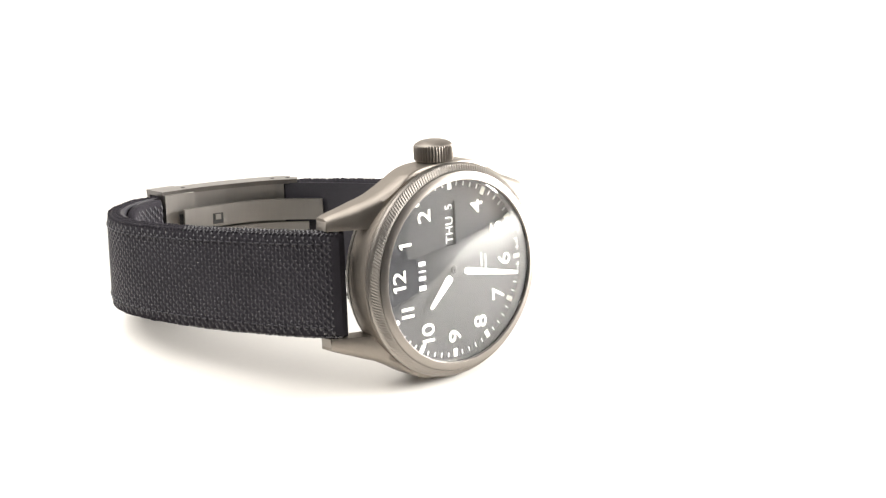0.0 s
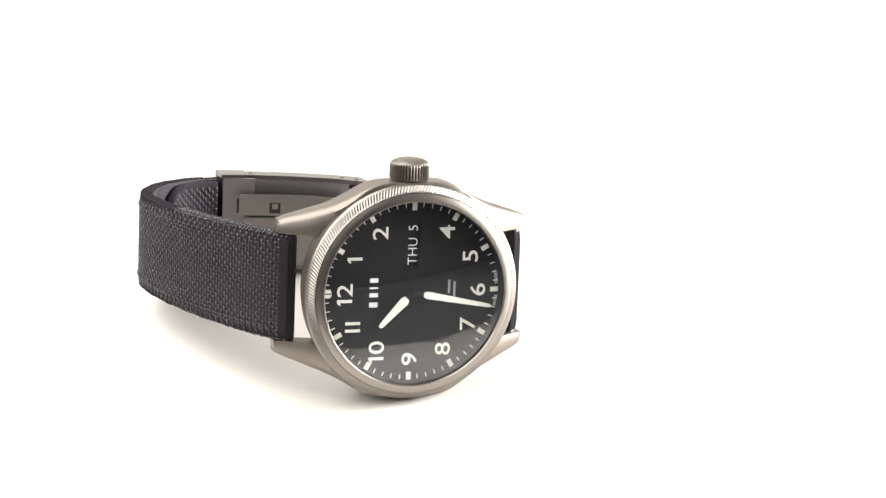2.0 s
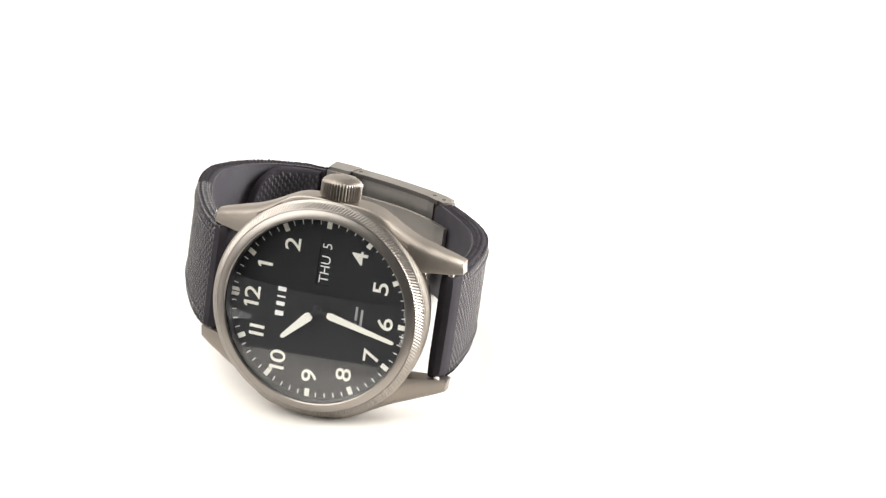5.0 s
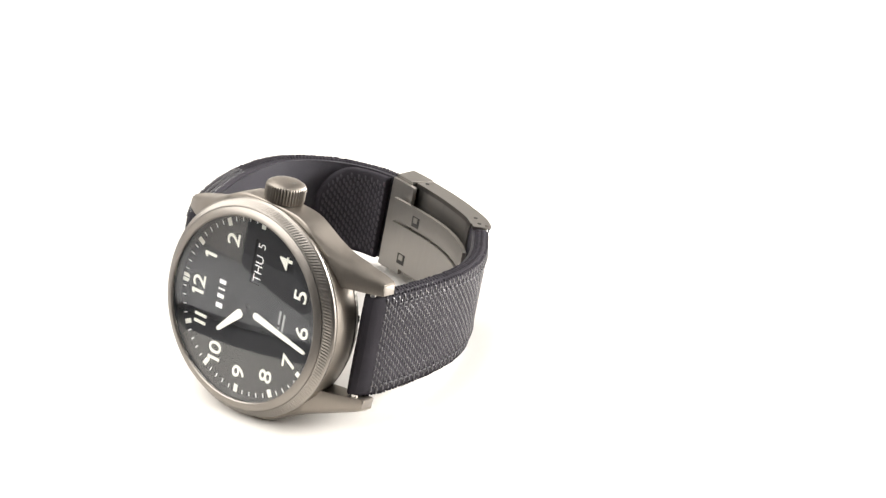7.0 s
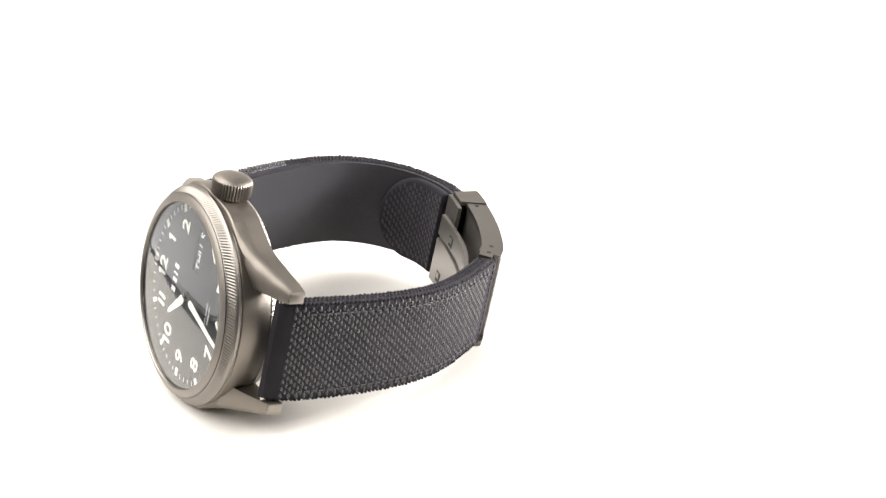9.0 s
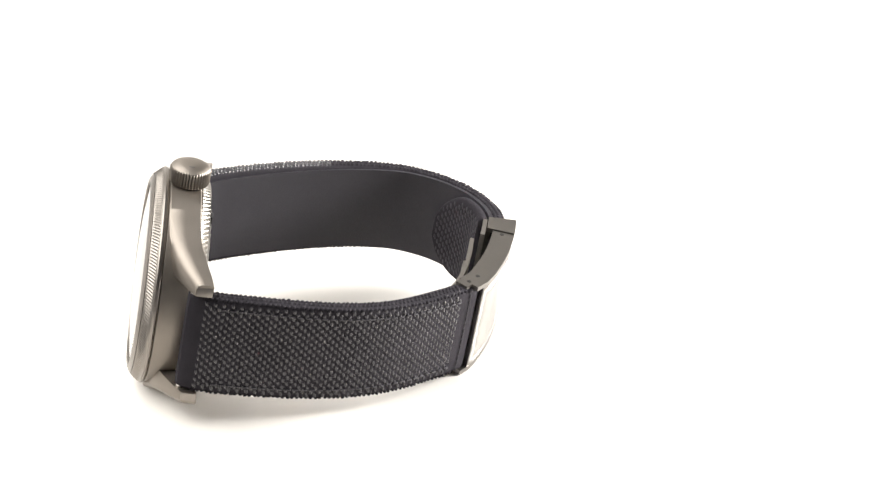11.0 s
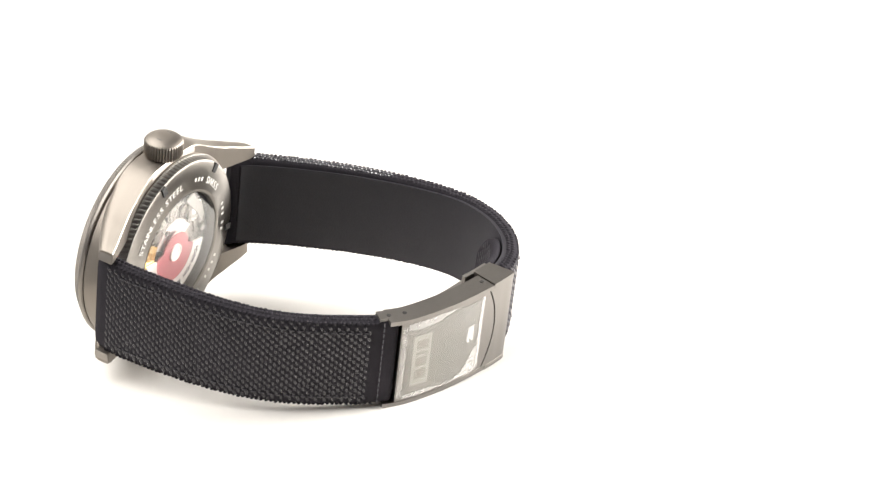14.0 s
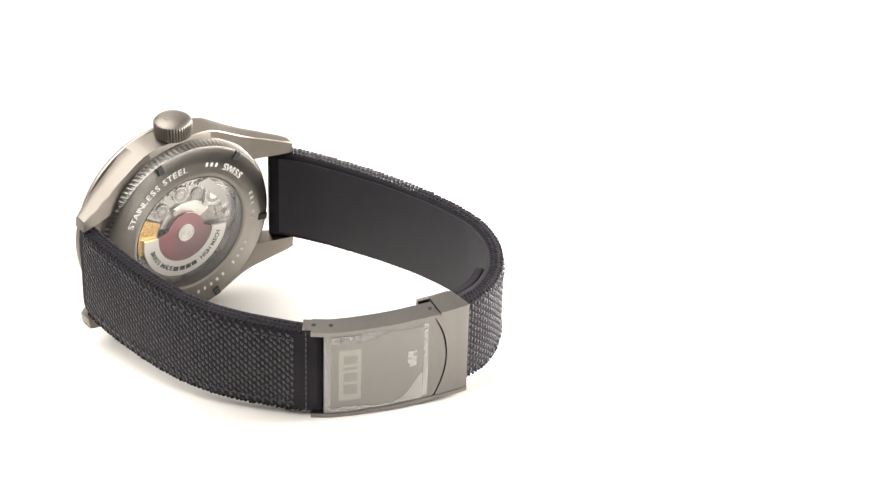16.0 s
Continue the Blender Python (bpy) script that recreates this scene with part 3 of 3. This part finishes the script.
def slab(bm, path, s0, s1, x0, x1, out0, out1, ns=40, nx=8, bow=0.0):
    """A plate that follows the path; s0 and s1 are lengths or functions of x; out1 is the outer face."""
    f0 = s0 if callable(s0) else (lambda x: s0)
    f1 = s1 if callable(s1) else (lambda x: s1)
    layers = []
    for out in (out0, out1):
        grid = []
        for i in range(ns + 1):
            row = []
            for j in range(nx + 1):
                x = x0 + (x1 - x0) * j / nx
                s = f0(x) + (f1(x) - f0(x)) * i / ns
                row.append(bm.verts.new(path.place(s, x, out)))
            grid.append(row)
        layers.append(grid)
    lo, hi = layers
    for i in range(ns):
        for j in range(nx):
            bm.faces.new((lo[i][j], lo[i][j + 1], lo[i + 1][j + 1], lo[i + 1][j]))
            bm.faces.new((hi[i][j], hi[i + 1][j], hi[i + 1][j + 1], hi[i][j + 1]))
    for i in range(ns):
        for j in (0, nx):
            bm.faces.new((lo[i][j], lo[i + 1][j], hi[i + 1][j], hi[i][j]))
    for j in range(nx):
        for i in (0, ns):
            bm.faces.new((lo[i][j], lo[i][j + 1], hi[i][j + 1], hi[i][j]))


def strap_body(bm, path, s0, s1, thick, out=0.0, ns=70, rounded=0.0):
    """A padded band with rounded edges; rounded: the length of a tongue-shaped end at s1."""
    loops = []
    for i in range(ns + 1):
        s = s0 + (s1 - s0) * i / ns
        p = path.at(s)
        half = p[3] / 2
        if rounded and s1 - s < rounded:
            half *= math.sqrt(max(0.02, 1 - ((rounded - (s1 - s)) / rounded) ** 2))
        t = thick
        if i in (0, ns):
            t *= 0.55
        mid, ring = out - thick / 2, []
        for k in range(28):
            a = 2 * math.pi * k / 28
            cx, cz = math.cos(a), math.sin(a)
            x = half * (abs(cx) ** 0.22) * (1 if cx >= 0 else -1)
            o = mid + t / 2 * (abs(cz) ** 0.45) * (1 if cz >= 0 else -1)
            ring.append(bm.verts.new(path.place(s, x, o)))
        loops.append(ring)
    for p, q in zip(loops, loops[1:]):
        for j in range(28):
            k = (j + 1) % 28
            bm.faces.new((p[j], p[k], q[k], q[j]))
    bm.faces.new(loops[0]), bm.faces.new(loops[-1])


def weave(path, s0, s1, out, margin=0.5, rounded=0.0, rng=random.Random(5), flip=1):
    """Staggered rows of small nylon knots, each a low pillow lying aslant across the band."""
    verts, faces = [], []
    du, dx = 0.80, 1.46
    n = int((s1 - s0) / du)
    for i in range(n + 1):
        s = s0 + (s1 - s0) * i / n
        half = path.at(s)[3] / 2 - margin
        if rounded and s1 - s < rounded:
            half *= math.sqrt(max(0.0, 1 - ((rounded - (s1 - s)) / rounded) ** 2))
        rows = int(2 * half / dx) + 2
        for j in range(-rows // 2, rows // 2 + 1):
            x = j * dx + (dx / 2 if i % 2 else 0) + rng.uniform(-0.06, 0.06)
            if abs(x) > half:
                continue
            edge = max(0.0, abs(x) - half + 1.1)
            lift = out - edge * edge * 0.42
            base = len(verts)
            lw, ll, h, lean = 0.36 * rng.uniform(0.88, 1.1), 0.66 * rng.uniform(0.9, 1.06), 0.12 * rng.uniform(0.85, 1.15), 0.12 + rng.uniform(-0.04, 0.04)
            for f, up in ((1.0, -0.4), (0.74, 0.42), (0.4, 0.86)):
                for k in range(8):
                    a = 2 * math.pi * k / 8
                    u, v = lw * f * math.cos(a), ll * f * math.sin(a)
                    verts.append(path.place(s + u + lean * v * 2, x + v, lift + h * up * flip) * MM)
            verts.append(path.place(s, x, lift + h * flip) * MM)
            for r in (0, 8):
                for k in range(8):
                    faces.append((base + r + k, base + r + (k + 1) % 8, base + r + 8 + (k + 1) % 8, base + r + 8 + k))
            for k in range(8):
                faces.append((base + 16 + k, base + 16 + (k + 1) % 8, base + 24))
    return verts, faces


def selvedge(path, s0, s1, verts, faces, rng):
    """Rows of knots wrapped round each edge of the band; gives the length along it at which each of its faces lies."""
    lengths = []
    n = int((s1 - s0) / 0.88)
    for side in (1, -1):
        for row, depth in enumerate((-0.5, -1.35, -2.2)):
            for i in range(n):
                s = s0 + (s1 - s0) * (i + 0.5 * row) / n + rng.uniform(-0.1, 0.1)
                x = side * (path.at(s)[3] / 2 - (0.30 if row == 0 else 0.04) + rng.uniform(-0.07, 0.07))
                base = len(verts)
                h = rng.uniform(0.22, 0.34)
                for f, up in ((1.0, -0.5), (0.8, 0.55)):
                    for k in range(6):
                        a = 2 * math.pi * k / 6
                        u, v = 0.43 * f * math.cos(a), 0.48 * f * math.sin(a)
                        verts.append(path.place(s + u + 0.3 * v, x + side * h * up, depth + v + (0.12 * up if row == 0 else 0)) * MM)
                verts.append(path.place(s, x + side * h, depth + (0.12 if row == 0 else 0)) * MM)
                for k in range(6):
                    faces.append((base + k, base + (k + 1) % 6, base + 6 + (k + 1) % 6, base + 6 + k))
                    faces.append((base + 6 + k, base + 6 + (k + 1) % 6, base + 12))
                    lengths += [s, s]
    return lengths


def woven(path, s0, s1, out, parent, rounded=0.0, flip=1, margin=0.5, glossy_edge=0.0):
    verts, faces = weave(path, s0, s1, out, margin, rounded, random.Random(5), flip)
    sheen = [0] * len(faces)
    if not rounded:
        # Edge glints are placed by material: shiny knots before glossy_edge, matte ones beyond.
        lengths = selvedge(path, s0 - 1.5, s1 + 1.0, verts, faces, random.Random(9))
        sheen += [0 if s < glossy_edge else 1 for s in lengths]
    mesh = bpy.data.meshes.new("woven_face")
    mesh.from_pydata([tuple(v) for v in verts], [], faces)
    mesh.materials.append(NYLON_DULL if rounded else NYLON)
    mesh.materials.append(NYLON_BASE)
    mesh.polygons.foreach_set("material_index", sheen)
    mesh.polygons.foreach_set("use_smooth", [True] * len(mesh.polygons))
    ob = new("woven_face", mesh)
    ob.parent = parent
    return tagged(ob, "raised black nylon weave", kind="stuff")


def stitches(path, spots, out, parent, mat, length=0.9, along=True):
    mesh = None
    for s, x in spots:
        bm = bmesh.new()
        p = path.place(s, x, out)
        q = path.place(s + 0.2, x, out) if along else path.place(s, x + 0.2, out)
        d = (q - p).normalized()
        m = d.to_track_quat("X", "Z").to_matrix().to_4x4()
        m.translation = p
        block(bm, (length, 0.28, 0.24), m, 0.08)
        part("stitch", bm, mat, parent)


LONG = Path([(21.6, -4.5, 0, 20.2), (23.3, -5.4, 0, 20.2), (25.5, -7.6, 0, 20.2), (28.5, -12.2, 0, 20.1), (32.2, -19.2, 0, 19.9), (36.0, -27.6, 0, 19.6), (39.2, -37.0, 0, 19.1), (40.9, -45.0, 0, 18.7), (41.0, -51.2, 0, 18.4), (38.9, -58.0, 0, 18.2), (34.8, -63.6, 0, 18.1), (30.0, -67.0, 0, 18.0), (25.5, -68.5, 0, 17.9), (20.0, -69.0, 0, 17.6)])
SHORT = Path([(-5.9, -61.2, 0, 18.6), (-9.5, -57.3, 0, 18.7), (-12.5, -53.4, 0, 18.8), (-15.7, -49.0, 0, 19.0), (-19.1, -43.0, 0, 19.2), (-21.6, -36.0, 0, 19.5), (-23.2, -27.5, 0, 19.8), (-23.9, -20.0, 0, 20.1), (-24.2, -14.0, 0, 20.2), (-24.1, -9.4, 0, 20.2), (-23.6, -6.6, 0, 20.1), (-22.6, -4.9, 0, 20.0)])
BLADE = Path([(18.0, -62.4, 0, 10), (11, -61.2, 0, 10), (4, -59.4, 0, 10), (-1.5, -57.2, -0.2, 10), (-6.2, -54.2, -0.4, 10), (-9.2, -51.4, -0.5, 10)])
CLASP = Path([(28.0, -67.7, 0, 19.9), (22.5, -70.2, 0, 19.9), (18, -70.0, 0, 19.9), (12, -68.7, 0, 19.9), (6, -67.0, 0, 19.9), (0, -64.7, 0, 19.9), (-4, -62.8, 0, 19.9), (-5.8, -61.6, 0, 19.9), (-9.9, -58.2, 0, 19.9)])


def make_straps():
    bm = bmesh.new()
    strap_body(bm, LONG, 0, LONG.length, 3.25)
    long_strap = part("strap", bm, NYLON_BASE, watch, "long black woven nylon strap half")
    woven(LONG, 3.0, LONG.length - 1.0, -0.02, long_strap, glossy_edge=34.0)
    bm = bmesh.new()
    slab(bm, LONG, 2.6, LONG.length - 2, -8.9, 8.9, -3.36, -2.4, 60, 8)
    lining = part("lining", bm, LEATHER, watch, "smooth black leather strap lining")
    bm = bmesh.new()
    strap_body(bm, SHORT, 0, SHORT.length, 3.25)
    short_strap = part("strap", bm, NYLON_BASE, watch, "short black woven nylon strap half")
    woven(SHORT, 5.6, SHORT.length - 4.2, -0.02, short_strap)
    bm = bmesh.new()
    slab(bm, SHORT, 1.5, SHORT.length - 3, -9.0, 9.0, -3.36, -2.5, 60, 8)
    part("lining", bm, LEATHER, watch, "smooth black leather strap lining")
    # the end of the long half is folded back inside the loop
    tail = Path([(LONG.place(LONG.length - d, 0, -3.6)[1], LONG.place(LONG.length - d, 0, -3.6)[2], LONG.at(LONG.length - d)[2], 17.6) for d in (2.5, 5.5, 8.5, 11.5, 14.5, 17, 19.5, 21.8)])
    bm = bmesh.new()
    strap_body(bm, tail, 0, tail.length, 2.2, out=2.0, rounded=8.0, ns=50)
    tongue = part("strap_tail", bm, NYLON_BASE, watch, "folded-back rounded end of the woven strap")
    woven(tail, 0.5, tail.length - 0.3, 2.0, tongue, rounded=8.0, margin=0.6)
    # seams
    half = 8.5
    for path, owner, first, last in ((LONG, long_strap, 5.0, LONG.length - 8.0), (SHORT, short_strap, 6.0, SHORT.length - 5.0)):
        for side in (1, -1):
            count = int((last - first) / 1.55)
            stitches(path, [(first + 1.55 * k, side * (path.at(first + 1.55 * k)[3] / 2 - 2.15)) for k in range(count)], 0.13, owner, SEAM, 1.05)
    stitches(SHORT, [(2.9, -half + 1.25 * k) for k in range(15)], 0.1, short_strap, THREAD, 0.85, along=False)
    return long_strap, short_strap


make_straps()


def make_clasp():
    bulge = lambda x: 15.2 - 3.0 * (1 - (x / 9.8) ** 2)
    clasp_end = CLASP.length - 3.0
    bm = bmesh.new()
    slab(bm, CLASP, bulge, clasp_end - 2.4, -9.3, 9.3, -0.9, 0.0, 48, 16)
    for x0, x1 in ((-9.8, -8.9), (8.9, 9.8)):
        slab(bm, CLASP, 13.6, clasp_end, x0, x1, -4.2, 0.12, 48, 2)
        slab(bm, CLASP, clasp_end - 0.02, clasp_end + 1.6, x0, x1, -3.9, -1.3, 4, 2)
    bmesh.ops.bevel(bm, geom=[e for e in bm.edges if e.is_boundary or (len(e.link_faces) == 2 and e.calc_face_angle() > 1.0)], offset=0.15, segments=2, affect="EDGES")
    cover = part("clasp_cover", bm, CLASP_STEEL, watch, "curved satin steel cover of the folding clasp")
    bm = bmesh.new()
    start = lambda x: 14.85 - 3.0 * (1 - (x / 9.8) ** 2)
    slab(bm, CLASP, 7.4, start, -9.5, 9.5, -0.9, 0.0, 24, 16)
    slab(bm, CLASP, 7.6, 8.3, -9.4, 9.4, -6.0, -2.9, 2, 8)
    for x0, x1 in ((-10.0, -9.1), (9.1, 10.0)):
        slab(bm, CLASP, 7.4, 13.4, x0, x1, -5.4, 0.1, 24, 2)
    bmesh.ops.bevel(bm, geom=[e for e in bm.edges if len(e.link_faces) == 2 and e.calc_face_angle() > 1.0], offset=0.15, segments=2, affect="EDGES")
    holder = part("clasp_holder", bm, CLASP_STEEL, watch, "satin steel strap holder of the clasp")
    bm = bmesh.new()
    slab(bm, CLASP, 7.2, 15.6, -9.4, 9.4, -6.4, -5.6, 24, 8)
    bmesh.ops.bevel(bm, geom=[e for e in bm.edges if len(e.link_faces) == 2 and e.calc_face_angle() > 1.0], offset=0.15, segments=2, affect="EDGES")
    part("inner_face", bm, LIT_INNER_STEEL, holder, "satin steel inner face of the holder, colour lightened as if lit")
    bm = bmesh.new()
    slab(bm, CLASP, 9.0, 18.0, -8.6, 8.6, -2.2, -1.9, 24, 8)
    part("clasp_floor", bm, DARK_STEEL, holder)
    # inner plate of the cover and closed end of the holder
    bm = bmesh.new()
    slab(bm, CLASP, 14.6, clasp_end - 1.2, -8.9, 8.9, -4.1, -3.6, 40, 6)
    part("inner_plate", bm, LIT_INNER_STEEL, cover, "satin steel inner plate")
    # folding blades inside, two prongs of one bow
    for x0, x1, depth, end, xc, hole in ((2.1, 6.4, 0.0, 0.0, 3.7, 7.4), (-7.2, 1.7, -0.45, 3.0, -5.0, 5.6)):
        bm = bmesh.new()
        slab(bm, BLADE, 0.0 if x0 > 0 else 1.0, BLADE.length - end, x0, x1, depth - 0.8, depth, 48, 6)
        bmesh.ops.bevel(bm, geom=[e for e in bm.edges if len(e.link_faces) == 2 and e.calc_face_angle() > 1.0], offset=0.14, segments=2, affect="EDGES")
        blade = part("folding_blade", bm, LIT_INNER_STEEL, watch, "satin steel folding blade")
        # No hole is cut: a black slab gives the opening's shade.
        bm = bmesh.new()
        slab(bm, BLADE, hole - 1.15, hole + 1.15, xc - 1.1, xc + 1.1, depth - 0.84, depth - 0.7, 6, 4)
        part("latch_recess", bm, SHADE_AND_PRINT, blade, "dark square latch opening")
        bm = bmesh.new()
        slab(bm, BLADE, hole - 0.6, hole + 0.6, xc - 0.2, xc + 0.9, depth - 1.0, depth - 0.7, 6, 4)
        part("latch_stud", bm, PALE_STEEL, blade)
    # Slots are black slabs on the plate, with shade as their colour.
    for x0, x1, s0, s1 in ((2.2, 5.2, 11.6, 12.6), (-7.4, -3.6, 11.2, 11.8), (-4.2, -3.6, 11.2, 13.6)):
        bm = bmesh.new()
        slab(bm, CLASP, s0, s1, x0, x1, -6.46, -6.3, 6, 4)
        part("slot", bm, SHADE_AND_PRINT, holder, "dark slot")
    # pins through the side walls
    for s in (clasp_end - 0.4, clasp_end - 4.0, 14.6):
        for x in (-9.8, 9.8):
            c = CLASP.place(s, x, -2.3)
            bm = bmesh.new()
            disc(bm, 0.42, -0.06, 0.06, 20, move=Matrix.Translation(c) @ pose(0, 0, 0, 0, 90, 0))
            part("pin", bm, SHADE_AND_PRINT, cover, "dark pin end")
    # maker's plate: a paler rounded field with plain bars
    bm = bmesh.new()
    slab(bm, CLASP, clasp_end - 9.4, clasp_end - 5.2, -6.0, 5.4, 0.02, 0.07, 12, 12)
    field = part("maker_plate", bm, PALE_STEEL, cover, "pale stamped field with plain dark bars")
    for x0, x1 in ((-4.6, -2.4), (-1.7, 0.3), (0.9, 1.6), (2.3, 4.2)):
        bm = bmesh.new()
        slab(bm, CLASP, clasp_end - 8.6, clasp_end - 6.1, x0, x1, 0.08, 0.11, 8, 4)
        part("maker_mark", bm, BACK_STEEL, field, "plain dark bar", smooth=False)
    # protective film, lifted along its rim; f runs from the strap's end of the cover to the holder's
    near, far = clasp_end - 2.6, 15.9
    def along(f):
        return near + (far - near) * f
    def top_line(f):
        return blend([(0, 7.0), (0.3, 6.9), (0.4, 7.1), (0.52, 7.9), (0.66, 8.3), (0.85, 8.0), (1, 8.1)], f) + 0.10 * math.sin(23 * f)
    def low_line(f):
        return blend([(0, -7.6), (0.2, -7.3), (0.38, -7.5), (0.46, -8.0), (0.6, -8.1), (0.74, -7.2), (0.82, -5.6), (0.9, -3.4), (0.96, -2.2), (1, -2.0)], f) + 0.16 * math.sin(37 * f) * smooth_step(0.55, 0.8, f)
    def strip(name, mat, label, f0, f1, low, top, out0, out1, rows=24, cols=10, wave=0.0):
        b = bmesh.new()
        layers = []
        for out in (out0, out1):
            layers.append([[b.verts.new(CLASP.place(along(f0 + (f1 - f0) * i / rows), low(f0 + (f1 - f0) * i / rows) + (top(f0 + (f1 - f0) * i / rows) - low(f0 + (f1 - f0) * i / rows)) * j / cols,
                                                    out + wave * math.sin(1.3 * i + 0.8 * j))) for j in range(cols + 1)] for i in range(rows + 1)])
        lo, hi = layers
        for i in range(rows):
            for j in range(cols):
                b.faces.new((lo[i][j], lo[i][j + 1], lo[i + 1][j + 1], lo[i + 1][j]))
                b.faces.new((hi[i][j], hi[i + 1][j], hi[i + 1][j + 1], hi[i][j + 1]))
            for j in (0, cols):
                b.faces.new((lo[i][j], lo[i + 1][j], hi[i + 1][j], hi[i][j]))
        for j in range(cols):
            for i in (0, rows):
                b.faces.new((lo[i][j], lo[i][j + 1], hi[i][j + 1], hi[i][j]))
        ob = part(name, b, mat, cover, label)
        ob.visible_shadow = False
    strip("protective_film", FILM, "clear plastic protective film", 0.05, 0.95, low_line, top_line, 0.13, 0.18, 40, 14)
    lifted = "whitish lifted rim of the film"
    strip("film_rim", FROST, lifted, 0.0, 0.05, lambda f: -7.9 - 0.2 * math.sin(60 * f), lambda f: 8.2, 0.14, 0.17, 8, 16, 0.02)
    strip("film_rim", FROST, lifted, 0.955, 1.0, lambda f: -8.0, lambda f: 8.5, 0.14, 0.17, 8, 16, 0.02)
    strip("film_rim", FROST, lifted, 0.06, 0.95, lambda f: -8.4 + 0.08 * math.sin(19 * f), lambda f: low_line(f) - 0.12, 0.14, 0.17, 40, 5, 0.01)
    strip("film_rim", FROST, lifted, 0.06, 0.62, lambda f: top_line(f) + 0.12, lambda f: 8.75 - 0.05 * math.sin(11 * f), 0.14, 0.17, 30, 4, 0.01)
    strip("pale_patch", FROST, "whitish rectangular patch on the film", 0.80, 0.885, lambda f: -0.6 + 0.15 * math.sin(90 * f), lambda f: 2.9 + 0.1 * math.sin(80 * f), 0.19, 0.21, 6, 6)
    for f, x in ((0.08, 4.6), (0.72, -2.1), (0.77, 2.0), (0.6, -5.2), (0.3, -6.2)):
        strip("pale_patch", FROST, "tiny whitish patch on the film", f, f + 0.012, lambda q, x=x: x, lambda q, x=x: x + 0.28, 0.19, 0.21, 3, 3)


make_clasp()


# ---- the turntable's slow turn ----
def motions():
    rows = [(t / 2, pose(0, 0, 0, 0, 0, TURN_START + TURN_RATE * t / 2)) for t in range(33)]
    walk(watch, rows)


motions()
